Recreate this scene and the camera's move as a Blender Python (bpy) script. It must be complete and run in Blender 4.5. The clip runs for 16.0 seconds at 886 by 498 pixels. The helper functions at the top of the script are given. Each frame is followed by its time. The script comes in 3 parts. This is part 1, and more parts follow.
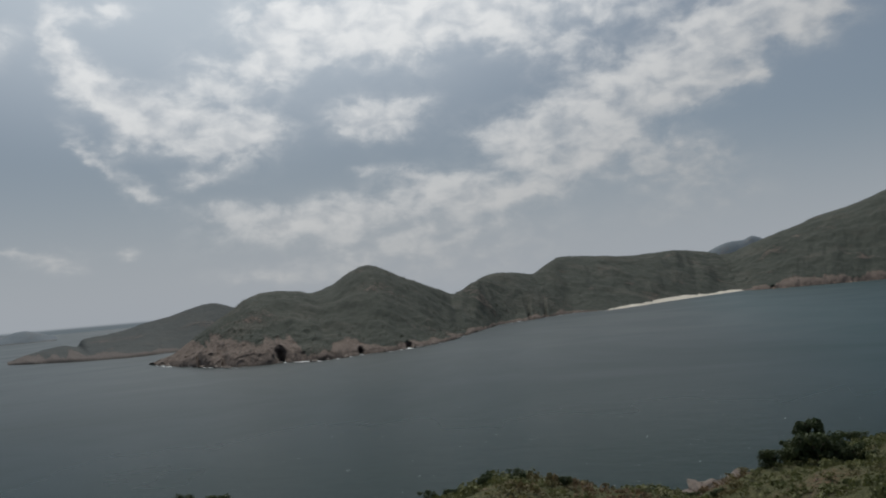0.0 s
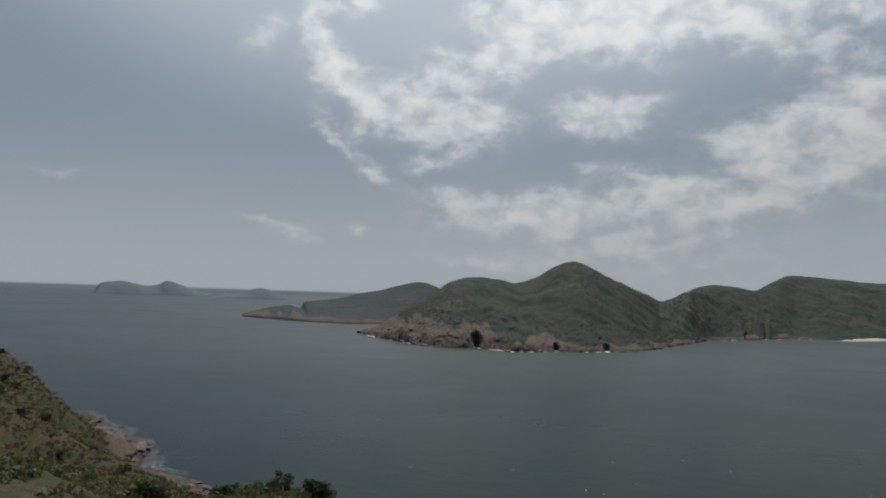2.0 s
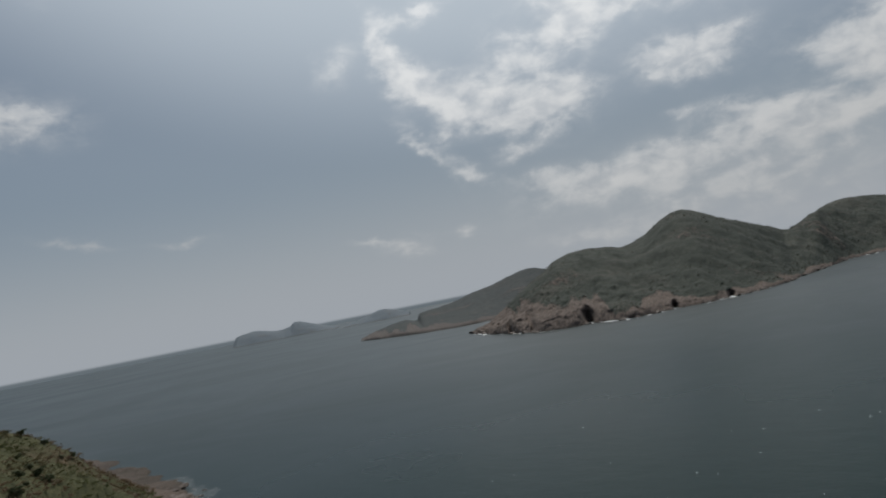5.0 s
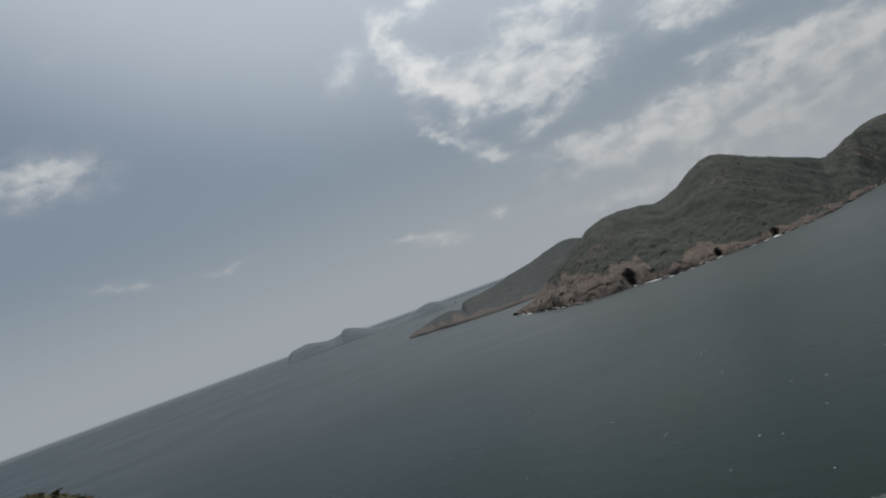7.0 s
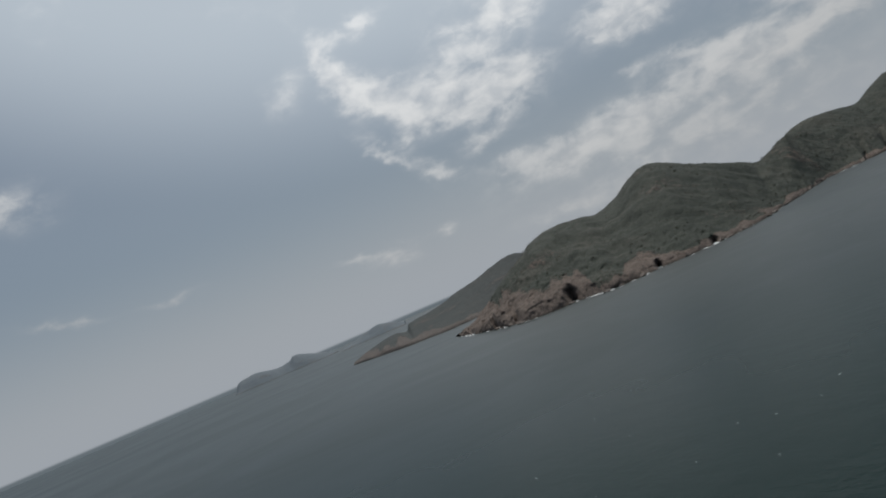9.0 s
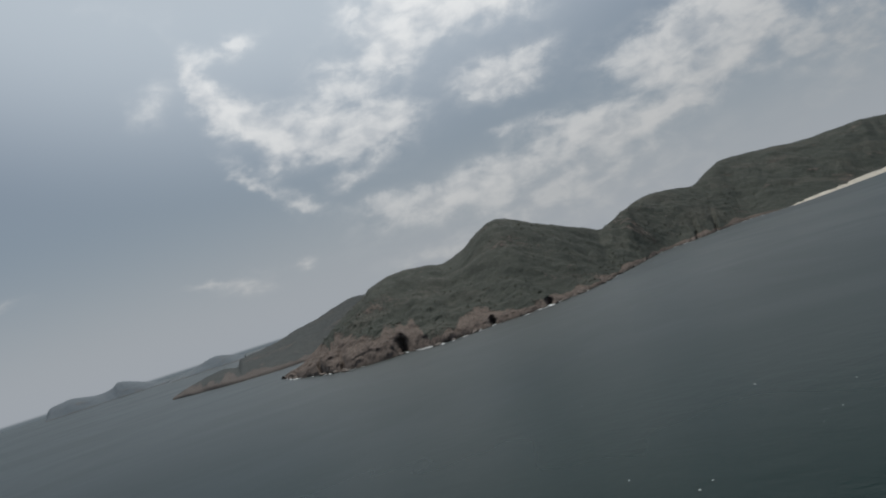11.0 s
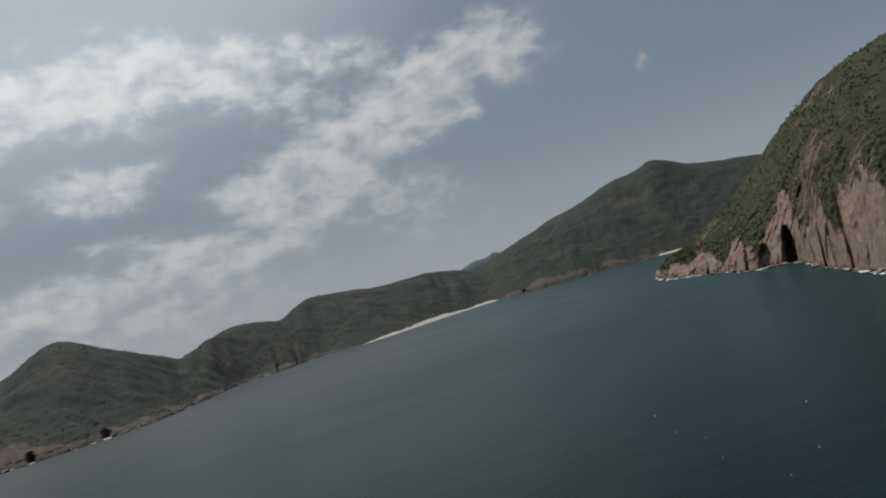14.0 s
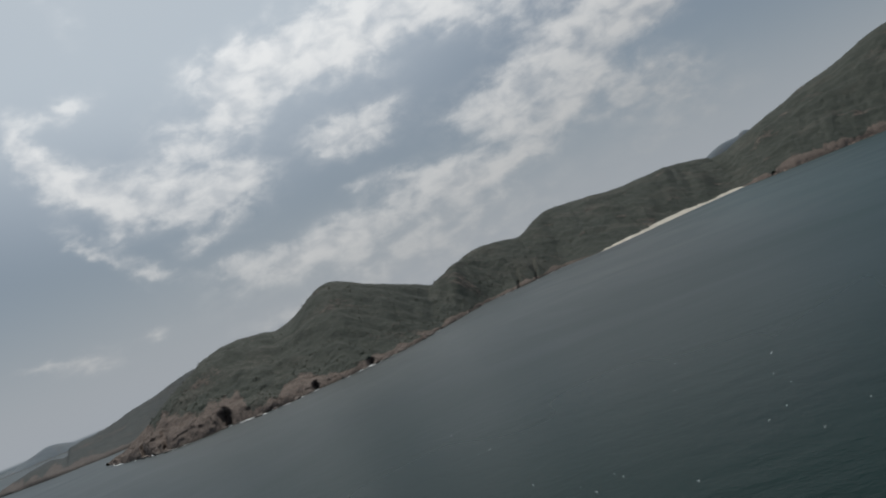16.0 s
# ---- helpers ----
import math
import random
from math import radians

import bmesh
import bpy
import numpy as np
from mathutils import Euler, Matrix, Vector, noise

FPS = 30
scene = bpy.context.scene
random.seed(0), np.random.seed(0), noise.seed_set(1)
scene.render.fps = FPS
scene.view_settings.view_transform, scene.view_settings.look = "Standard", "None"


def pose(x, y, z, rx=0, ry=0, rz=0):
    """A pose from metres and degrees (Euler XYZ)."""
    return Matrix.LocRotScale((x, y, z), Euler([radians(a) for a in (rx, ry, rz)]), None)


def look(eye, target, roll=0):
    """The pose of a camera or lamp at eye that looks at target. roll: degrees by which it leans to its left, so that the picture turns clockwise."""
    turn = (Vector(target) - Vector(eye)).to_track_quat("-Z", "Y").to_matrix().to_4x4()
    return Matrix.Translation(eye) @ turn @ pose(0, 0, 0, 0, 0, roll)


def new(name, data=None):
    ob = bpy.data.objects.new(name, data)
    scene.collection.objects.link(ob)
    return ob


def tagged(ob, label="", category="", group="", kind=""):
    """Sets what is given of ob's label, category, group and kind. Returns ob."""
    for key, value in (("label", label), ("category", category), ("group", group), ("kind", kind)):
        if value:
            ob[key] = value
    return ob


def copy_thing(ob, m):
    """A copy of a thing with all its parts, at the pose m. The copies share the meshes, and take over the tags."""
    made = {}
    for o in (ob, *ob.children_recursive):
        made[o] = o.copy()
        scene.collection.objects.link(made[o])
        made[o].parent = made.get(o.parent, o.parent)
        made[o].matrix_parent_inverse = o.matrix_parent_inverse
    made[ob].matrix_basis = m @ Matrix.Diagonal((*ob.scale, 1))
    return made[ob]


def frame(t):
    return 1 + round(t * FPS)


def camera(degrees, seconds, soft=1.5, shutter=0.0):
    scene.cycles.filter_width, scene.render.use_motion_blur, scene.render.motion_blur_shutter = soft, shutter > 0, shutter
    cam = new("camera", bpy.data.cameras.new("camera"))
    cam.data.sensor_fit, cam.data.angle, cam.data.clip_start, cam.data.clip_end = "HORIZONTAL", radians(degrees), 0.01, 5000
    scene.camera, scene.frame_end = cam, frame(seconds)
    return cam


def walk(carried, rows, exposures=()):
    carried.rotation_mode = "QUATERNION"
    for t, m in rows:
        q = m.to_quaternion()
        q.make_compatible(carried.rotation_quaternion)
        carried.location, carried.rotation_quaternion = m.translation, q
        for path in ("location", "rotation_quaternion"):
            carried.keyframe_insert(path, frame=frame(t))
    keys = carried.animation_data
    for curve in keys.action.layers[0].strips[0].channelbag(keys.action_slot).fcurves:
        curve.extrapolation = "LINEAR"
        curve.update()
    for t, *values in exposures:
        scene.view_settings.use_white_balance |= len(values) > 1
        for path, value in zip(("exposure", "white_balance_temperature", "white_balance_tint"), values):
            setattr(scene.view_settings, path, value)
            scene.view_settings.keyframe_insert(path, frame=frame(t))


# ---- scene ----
cam = camera(62.0, 16.0, soft=2.0)
# seconds, place of the camera, then its turn as pose() takes it
PATH = [
    (0, 0.77, 8.81, 48.11, 93.382, 5.032, 14.016),
    (0.5, 0.96, 9.36, 49.23, 93.181, 4.637, 16.262),
    (1, 0.39, 12.25, 50.34, 93.069, -4.329, 23.483),
    (1.5, 1.62, 17.62, 49.28, 93.166, -1.281, 26.530),
    (2, 1.84, 23.39, 46.94, 93.407, -1.878, 30.026),
    (2.5, 1.89, 29.35, 45.13, 93.534, -7.567, 35.985),
    (3, 3.90, 34.52, 44.04, 93.750, 2.777, 36.746),
    (3.5, 5.76, 39.30, 45.15, 93.552, 15.543, 35.844),
    (4, 5.96, 44.00, 46.17, 93.485, 15.102, 36.046),
    (4.5, 5.25, 50.52, 46.27, 93.536, 10.777, 38.426),
    (5, 4.73, 55.92, 44.59, 93.701, 11.015, 39.575),
    (5.2, 4.24, 57.71, 43.67, 93.812, 9.867, 40.554),
    (7.3, 2.78, 71.18, 44.04, 93.734, 20.586, 43.369),
    (7.5, 3.06, 73.93, 43.82, 93.778, 18.069, 43.507),
    (8, 1.70, 80.15, 43.71, 93.635, 17.636, 43.504),
    (8.2, 0.76, 82.53, 44.02, 93.693, 18.804, 43.374),
    (10.3, -11.40, 123.68, 42.54, 92.793, 25.168, 33.384),
    (10.5, -10.28, 126.54, 41.99, 92.938, 20.705, 33.631),
    (11, -6.95, 133.08, 39.80, 92.717, 17.708, 27.334),
    (11.5, -2.00, 137.99, 36.90, 92.589, 26.506, 18.172),
    (12, 2.41, 140.75, 32.06, 92.927, 32.721, 6.106),
    (12.5, 3.58, 143.17, 29.46, 93.658, 31.470, -1.864),
    (13, 1.86, 144.15, 29.81, 93.865, 24.548, -5.792),
    (13.5, 2.94, 142.38, 30.36, 93.929, 18.848, -5.447),
    (14, 3.56, 139.35, 30.68, 93.886, 15.320, -4.582),
    (14.5, 8.87, 135.67, 30.62, 93.640, 1.912, 4.312),
    (15, 15.62, 129.79, 31.31, 93.372, -1.506, 13.390),
    (15.5, 24.80, 126.20, 33.17, 93.226, 18.909, 15.277),
    (16, 33.63, 122.01, 34.83, 93.059, 22.066, 16.016),
]
walk(cam, [(t, pose(x, y, z, rx, ry, rz)) for t, x, y, z, rx, ry, rz in PATH],
     exposures=[(0.0, 0.0), (11.5, 0.0), (12.5, -0.12), (14.0, -0.12), (15.0, 0.0), (16.0, 0.0)])

# ---------------------------------------------------------------- light
SUN_AZ, SUN_EL = 30.0, 58.0      # degrees to the left of +y, and above the horizon
sun_data = bpy.data.lights.new("sun", "SUN")
sun_data.energy, sun_data.angle, sun_data.color = 2.2, radians(1.5), (1.0, 0.95, 0.88)
sun = new("sun", sun_data)
sun_way = Vector((-math.sin(radians(SUN_AZ)) * math.cos(radians(SUN_EL)),
                  math.cos(radians(SUN_AZ)) * math.cos(radians(SUN_EL)), math.sin(radians(SUN_EL))))
sun.matrix_world = look(sun_way * 500, (0, 0, 0))
scene.view_settings.exposure = 0.0


class Nodes:
    """A small builder for node trees."""

    def __init__(self, tree):
        self.tree = tree
        tree.nodes.clear()

    def add(self, kind, inputs=None, **props):
        node = self.tree.nodes.new(kind)
        for key, value in props.items():
            setattr(node, key, value)
        for key, value in (inputs or {}).items():
            self.put(node.inputs[key], value)
        return node

    def put(self, socket, value):
        if isinstance(value, bpy.types.NodeSocket):
            self.tree.links.new(value, socket)
        else:
            socket.default_value = value

    def math(self, op, a, b=0.0, c=0.0, clamp=False):
        node = self.add("ShaderNodeMath", operation=op, use_clamp=clamp)
        for i, value in enumerate((a, b, c)):
            self.put(node.inputs[i], value)
        return node.outputs[0]

    def ramp(self, value, lo, hi, a=0.0, b=1.0, kind="SMOOTHSTEP"):
        node = self.add("ShaderNodeMapRange", interpolation_type=kind)
        for key, v in (("Value", value), ("From Min", lo), ("From Max", hi), ("To Min", a), ("To Max", b)):
            self.put(node.inputs[key], v)
        return node.outputs[0]

    def mix(self, fac, a, b):
        node = self.add("ShaderNodeMix", data_type="RGBA")
        self.put(node.inputs[0], fac)
        self.put(node.inputs[6], a)
        self.put(node.inputs[7], b)
        return node.outputs[2]

    def noise(self, vector, scale, detail=4.0, rough=0.55, distort=0.0):
        return self.add("ShaderNodeTexNoise", {"Vector": vector, "Scale": scale, "Detail": detail,
                                               "Roughness": rough, "Distortion": distort}).outputs[0]


def rgb(r, g, b):
    return (r, g, b, 1.0)


# clouds: degrees left of +y, elevation, half width, half height, lean, weight
CLOUDS = [
    (40.7, 19.2, 2.9, 0.7, -80, 1.00), (38.0, 16.0, 3.0, 1.0, -50, 1.05), (33.9, 14.2, 3.9, 1.4, -29, 1.10), (29.9, 12.9, 3.3, 1.2, -9, 1.00), (30.9, 17.2, 2.0, 1.5, -40, 0.72),
    (27.3, 14.1, 2.1, 1.4, -1, 0.70), (38.9, 11.5, 2.3, 0.4, -53, 0.85), (37.1, 12.1, 0.8, 0.8, 1, 0.75), (35.5, 9.1, 2.1, 0.5, -33, 0.75), (31.7, 9.8, 1.3, 0.5, -1, 0.85),
    (25.3, 20.0, 2.7, 1.9, -1, 1.05), (26.1, 17.4, 1.8, 1.0, -1, 0.70), (19.2, 19.3, 4.2, 1.4, -16, 1.00), (20.3, 21.6, 3.6, 1.0, -2, 0.75),
]
CLOUDS += [
    (18.6, 13.7, 2.7, 1.3, -8, 1.05), (14.9, 14.2, 1.7, 0.9, 15, 0.55), (14.7, 21.7, 4.5, 1.8, -4, 0.85), (7.5, 19.3, 1.6, 1.1, -6, 0.85), (9.1, 21.7, 3.6, 1.0, -6, 0.75),
    (3.2, 17.6, 3.0, 1.6, -7, 0.62), (0.8, 20.5, 6.3, 1.3, -9, 0.70), (12.9, 19.8, 3.1, 1.2, -5, 0.60), (5.6, 11.0, 4.1, 1.7, -11, 1.00), (0.7, 12.7, 4.5, 2.0, 14, 1.05),
    (-4.5, 14.7, 4.6, 1.7, 16, 1.00), (-9.8, 16.7, 4.6, 1.7, 11, 1.00), (-14.0, 17.3, 2.8, 1.7, -13, 0.95), (-9.9, 13.5, 1.1, 0.6, -2, 0.95),
]
CLOUDS += [
    (-6.2, 13.2, 2.3, 0.9, -9, 0.75), (3.5, 9.4, 3.8, 1.2, -6, 0.80), (-5.1, 8.8, 3.5, 1.4, -8, 0.62), (-3.4, 7.4, 2.4, 0.8, -7, 0.40), (-6.0, 5.2, 4.2, 1.5, 6, 0.45),
    (26.1, 6.5, 3.4, 0.9, -3, 0.90), (20.5, 6.9, 2.3, 0.7, -4, 0.80), (12.9, 8.3, 4.0, 0.9, -12, 0.85), (7.6, 7.3, 3.5, 0.6, 3, 0.80), (13.9, 6.6, 5.7, 1.5, -5, 0.62),
    (18.0, 3.8, 11.0, 2.4, -4, 0.60), (30.6, 7.6, 0.9, 0.5, -23, 0.75), (15.7, 9.5, 0.7, 0.4, -4, 0.60), (19.6, 10.0, 0.7, 0.3, -3, 0.50),
]
CLOUDS += [
    (41.1, 4.4, 1.6, 0.6, -3, 0.75), (36.8, 4.8, 0.8, 0.3, -3, 0.75), (43.7, 5.0, 1.9, 0.2, -2, 0.50), (27.2, 2.3, 2.9, 0.4, -4, 0.40), (65.4, 8.4, 2.1, 0.3, -14, 0.60),
    (57.8, 7.5, 1.9, 0.3, -4, 0.62), (37.8, 21.5, 2.0, 0.7, 8, 0.80), (44.5, 18.7, 1.0, 1.7, -48, 0.50), (-23.9, 13.0, 0.4, 0.5, -29, 0.80), (68.6, 16.9, 4.0, 1.5, 0, 0.8),
]

world = bpy.data.worlds.new("sky")
scene.world = world
world.use_nodes = True
n = Nodes(world.node_tree)
way = n.add("ShaderNodeTexCoord").outputs["Generated"]
axis = n.add("ShaderNodeSeparateXYZ", {0: way}).outputs
azimuth = n.math("MULTIPLY", n.math("ARCTAN2", n.math("MULTIPLY", axis[0], -1.0), axis[1]), 57.2958)
height = n.math("MULTIPLY", n.math("ARCSINE", axis[2]), 57.2958)
flat = n.add("ShaderNodeCombineXYZ", {0: azimuth, 1: n.math("MULTIPLY", height, 1.6), 2: 0.0}).outputs[0]
wobble = n.add("ShaderNodeTexNoise", {"Vector": flat, "Scale": 0.30, "Detail": 6.0, "Roughness": 0.6}).outputs["Color"]
offset = n.add("ShaderNodeVectorMath", {0: wobble, 1: (0.5, 0.5, 0.5)}, operation="SUBTRACT").outputs[0]
place = n.add("ShaderNodeCombineXYZ", {0: azimuth, 1: height, 2: 0.0}).outputs[0]
bent = n.add("ShaderNodeVectorMath", {0: offset, 1: (3.4, 2.2, 0.0), 2: place}, operation="MULTIPLY_ADD").outputs[0]
mask = None
for a, e, w, h, lean, weight in CLOUDS:
    c, s = math.cos(radians(lean)), math.sin(radians(lean))
    d = n.add("ShaderNodeVectorMath", {0: bent, 1: (a, e, 0)}, operation="SUBTRACT").outputs[0]
    p = n.add("ShaderNodeVectorMath", {0: d, 1: (-c / w, s / w, 0)}, operation="DOT_PRODUCT").outputs["Value"]
    q = n.add("ShaderNodeVectorMath", {0: d, 1: (s / h, c / h, 0)}, operation="DOT_PRODUCT").outputs["Value"]
    r = n.math("ADD", n.math("MULTIPLY", p, p), n.math("MULTIPLY", q, q))
    blob = n.math("MULTIPLY", n.math("POWER", 2.718, n.math("MULTIPLY", r, -0.62)), weight)
    mask = blob if mask is None else n.math("ADD", mask, blob)
mask = n.math("MINIMUM", mask, 1.1)
fine = n.noise(flat, 0.40, 6.0, 0.50, 0.3)
coarse = n.noise(flat, 0.16, 4.0, 0.55)
# thin broken cloud goes on over the whole vault
veil = n.math("MULTIPLY", n.ramp(coarse, 0.45, 0.75), n.ramp(height, 15.0, 40.0, 0.0, 0.6))
density = n.math("ADD", mask, veil)
wisp = n.noise(bent, 0.9, 8.0, 0.62, 0.4)
drawn = n.add("ShaderNodeMapping", {"Vector": bent, "Rotation": (0, 0, 0.45), "Scale": (0.32, 1.25, 1.0)}).outputs[0]
streak = n.noise(drawn, 0.75, 9.0, 0.66, 0.35)
grain = n.math("ADD", n.math("MULTIPLY", n.math("SUBTRACT", fine, 0.5), 1.8), n.math("MULTIPLY", n.math("SUBTRACT", wisp, 0.5), 0.7))
grain = n.math("ADD", grain, n.math("MULTIPLY", n.math("SUBTRACT", streak, 0.5), 0.55))
ragged = n.math("MULTIPLY", grain, n.ramp(density, 0.0, 0.6))
thick = n.math("ADD", density, ragged)
# a bright heart inside a thin, soft rim
cover = n.math("ADD", n.math("MULTIPLY", n.ramp(thick, 0.0, 0.95), 0.45), n.math("MULTIPLY", n.ramp(thick, 0.4, 1.5), 0.55))
sky = n.add("ShaderNodeTexSky", sky_type="NISHITA", sun_disc=False, sun_elevation=radians(SUN_EL),
            sun_rotation=radians(-SUN_AZ), air_density=1.0, dust_density=2.5, ozone_density=1.0)
blue = n.add("ShaderNodeMix", {0: 1.0, 6: sky.outputs[0], 7: rgb(0.055, 0.055, 0.052)}, data_type="RGBA", blend_type="MULTIPLY").outputs[2]
haze = n.mix(n.ramp(height, -1.0, 26.0, 0.75, 0.45), blue, rgb(0.210, 0.264, 0.328))
near_sun = n.add("ShaderNodeVectorMath", {0: way, 1: tuple(sun_way)}, operation="DOT_PRODUCT").outputs["Value"]
haze = n.mix(n.ramp(height, 0.0, 12.0, 0.74, 0.0), haze, rgb(0.385, 0.410, 0.442))
glare = n.ramp(near_sun, 0.66, 0.83, 0.0, 0.66)
haze = n.mix(glare, haze, rgb(0.57, 0.64, 0.70))
bright = n.ramp(near_sun, 0.45, 0.95, 0.41, 0.92)
white = n.add("ShaderNodeMix", {0: 1.0, 6: n.mix(n.ramp(fine, 0.32, 0.62), rgb(0.83, 0.86, 0.89), rgb(1.01, 1.025, 1.03)), 7: bright}, data_type="RGBA", blend_type="MULTIPLY").outputs[2]
seen = n.mix(n.math("MULTIPLY", cover, 0.92), haze, white)
sea_haze = n.mix(n.ramp(height, -0.34, -0.10, 0.0, 1.0), rgb(0.125, 0.150, 0.168), seen)
n.add("ShaderNodeOutputWorld", {0: n.add("ShaderNodeBackground", {0: sea_haze, 1: 1.0}).outputs[0]})


# ---------------------------------------------------------------- materials
def material(name):
    mat = bpy.data.materials.new(name)
    mat.use_nodes = True
    return mat, Nodes(mat.node_tree)


def finish(n, colour, rough, bump=None, strength=0.5, distance=1.0, **more):
    surface = n.add("ShaderNodeBsdfPrincipled", {"Base Color": colour, "Roughness": rough, **more})
    if bump is not None:
        b = n.add("ShaderNodeBump", {"Height": bump, "Strength": strength, "Distance": distance})
        n.put(surface.inputs["Normal"], b.outputs[0])
    n.add("ShaderNodeOutputMaterial", {0: surface.outputs[0]})


def land_material(name, grain, green_a, green_b, dry, rock_a, rock_b, relief=0.9, gaps=0.45, cracks=0.55):
    """Scrub over rock; 'rock' on the mesh says how bare the ground is."""
    mat, n = material(name)
    where = n.add("ShaderNodeNewGeometry").outputs["Position"]
    bare = n.add("ShaderNodeAttribute", attribute_name="rock").outputs["Fac"]
    big = n.noise(where, 0.012 * grain, 5.0, 0.6)
    mid = n.noise(where, 0.07 * grain, 6.0, 0.65)
    small = n.noise(where, 0.35 * grain, 5.0, 0.7)
    scrub = n.mix(n.ramp(mid, 0.35, 0.65), green_a, green_b)
    scrub = n.mix(n.math("MULTIPLY", n.ramp(big, 0.5, 0.7), n.ramp(small, 0.35, 0.6)), scrub, dry)
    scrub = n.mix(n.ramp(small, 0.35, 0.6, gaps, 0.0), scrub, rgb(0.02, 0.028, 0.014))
    squeezed = n.add("ShaderNodeMapping", {"Vector": where, "Scale": (1.0, 1.0, 0.25)}).outputs[0]
    crack = n.noise(squeezed, 0.32 * grain, 7.0, 0.72, 0.5)
    stone = n.mix(n.ramp(crack, 0.3, 0.7), rock_a, rock_b)
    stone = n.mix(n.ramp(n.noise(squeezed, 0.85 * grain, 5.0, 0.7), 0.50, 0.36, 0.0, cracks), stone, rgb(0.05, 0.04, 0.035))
    level = n.add("ShaderNodeSeparateXYZ", {0: where}).outputs[2]
    stone = n.mix(n.ramp(n.math("ADD", level, n.math("MULTIPLY", mid, 2.5)), 1.2, 3.6, 0.7, 0.0), stone, rgb(0.045, 0.038, 0.03))
    edge = n.math("ADD", bare, n.math("MULTIPLY", n.math("SUBTRACT", n.math("ADD", n.math("ADD", mid, small), n.math("MULTIPLY", crack, 0.8)), 1.4), 0.85))
    fac = n.ramp(edge, 0.42, 0.58)
    bump = n.math("ADD", n.math("MULTIPLY", small, 1.0), n.math("MULTIPLY", crack, n.math("MULTIPLY", fac, 1.5)))
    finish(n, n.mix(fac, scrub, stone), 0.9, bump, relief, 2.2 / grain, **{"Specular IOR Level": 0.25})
    return mat


# greens pulled slightly towards blue-grey, a little distance haze mixed into the colour
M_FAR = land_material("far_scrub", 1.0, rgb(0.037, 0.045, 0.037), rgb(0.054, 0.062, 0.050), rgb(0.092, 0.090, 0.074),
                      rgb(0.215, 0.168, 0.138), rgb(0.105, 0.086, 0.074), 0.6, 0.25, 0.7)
# pale blue-grey base colours stand in for haze over the far islands
M_DISTANT_HAZED = land_material("hazed_distant_scrub", 1.0, rgb(0.128, 0.156, 0.178), rgb(0.142, 0.170, 0.190), rgb(0.15, 0.17, 0.18),
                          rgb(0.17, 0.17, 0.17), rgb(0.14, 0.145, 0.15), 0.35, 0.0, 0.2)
# scrub tinted bluish grey, so the colour itself carries the peninsula's haze
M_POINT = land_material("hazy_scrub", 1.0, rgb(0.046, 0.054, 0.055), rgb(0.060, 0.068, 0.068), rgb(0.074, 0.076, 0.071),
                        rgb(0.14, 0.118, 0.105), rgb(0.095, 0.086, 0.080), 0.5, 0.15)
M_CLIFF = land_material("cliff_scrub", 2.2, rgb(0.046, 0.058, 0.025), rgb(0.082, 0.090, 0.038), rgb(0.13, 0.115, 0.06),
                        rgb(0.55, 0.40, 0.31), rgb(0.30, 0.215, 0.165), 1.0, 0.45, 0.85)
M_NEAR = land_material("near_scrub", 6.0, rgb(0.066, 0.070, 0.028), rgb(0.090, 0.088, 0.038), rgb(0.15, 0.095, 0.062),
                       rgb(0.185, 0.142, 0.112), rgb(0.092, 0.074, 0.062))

# sand
M_SAND, n = material("sand")
where = n.add("ShaderNodeNewGeometry").outputs["Position"]
grain = n.noise(where, 0.08, 6.0, 0.6)
finish(n, n.mix(n.ramp(grain, 0.3, 0.7), rgb(0.52, 0.47, 0.39), rgb(0.62, 0.58, 0.49)), 0.95, grain, 0.3, 0.5)

# foam
M_FOAM, n = material("foam")
where = n.add("ShaderNodeNewGeometry").outputs["Position"]
grain = n.noise(where, 1.3, 8.0, 0.78, 0.8)
white = n.add("ShaderNodeBsdfPrincipled", {"Base Color": rgb(0.68, 0.71, 0.71), "Roughness": 0.9})
clear = n.add("ShaderNodeBsdfTransparent")
n.add("ShaderNodeOutputMaterial", {0: n.add("ShaderNodeMixShader", {0: n.ramp(grain, 0.48, 0.78), 1: clear.outputs[0], 2: white.outputs[0]}).outputs[0]})

# thicker surf
M_SURF, n = material("surf")
where = n.add("ShaderNodeNewGeometry").outputs["Position"]
grain = n.noise(where, 0.35, 6.0, 0.7, 0.6)
white = n.add("ShaderNodeBsdfPrincipled", {"Base Color": rgb(0.74, 0.77, 0.77), "Roughness": 0.9})
clear = n.add("ShaderNodeBsdfTransparent")
n.add("ShaderNodeOutputMaterial", {0: n.add("ShaderNodeMixShader", {0: n.ramp(grain, 0.34, 0.50), 1: clear.outputs[0], 2: white.outputs[0]}).outputs[0]})

# sea water
M_SEA, n = material("sea_water")
where = n.add("ShaderNodeNewGeometry").outputs["Position"]
swell = n.noise(n.add("ShaderNodeMapping", {"Vector": where, "Rotation": (0, 0, 0.5), "Scale": (0.09, 0.14, 1.0)}).outputs[0], 1.0, 2.0, 0.5)
chop = n.noise(n.add("ShaderNodeMapping", {"Vector": where, "Rotation": (0, 0, 0.3), "Scale": (0.55, 0.85, 1.0)}).outputs[0], 1.0, 4.0, 0.6)
patch = n.noise(where, 0.006, 4.0, 0.6, 0.6)
colour = n.mix(n.ramp(patch, 0.35, 0.7), rgb(0.0024, 0.0155, 0.0138), rgb(0.0050, 0.0205, 0.0178))
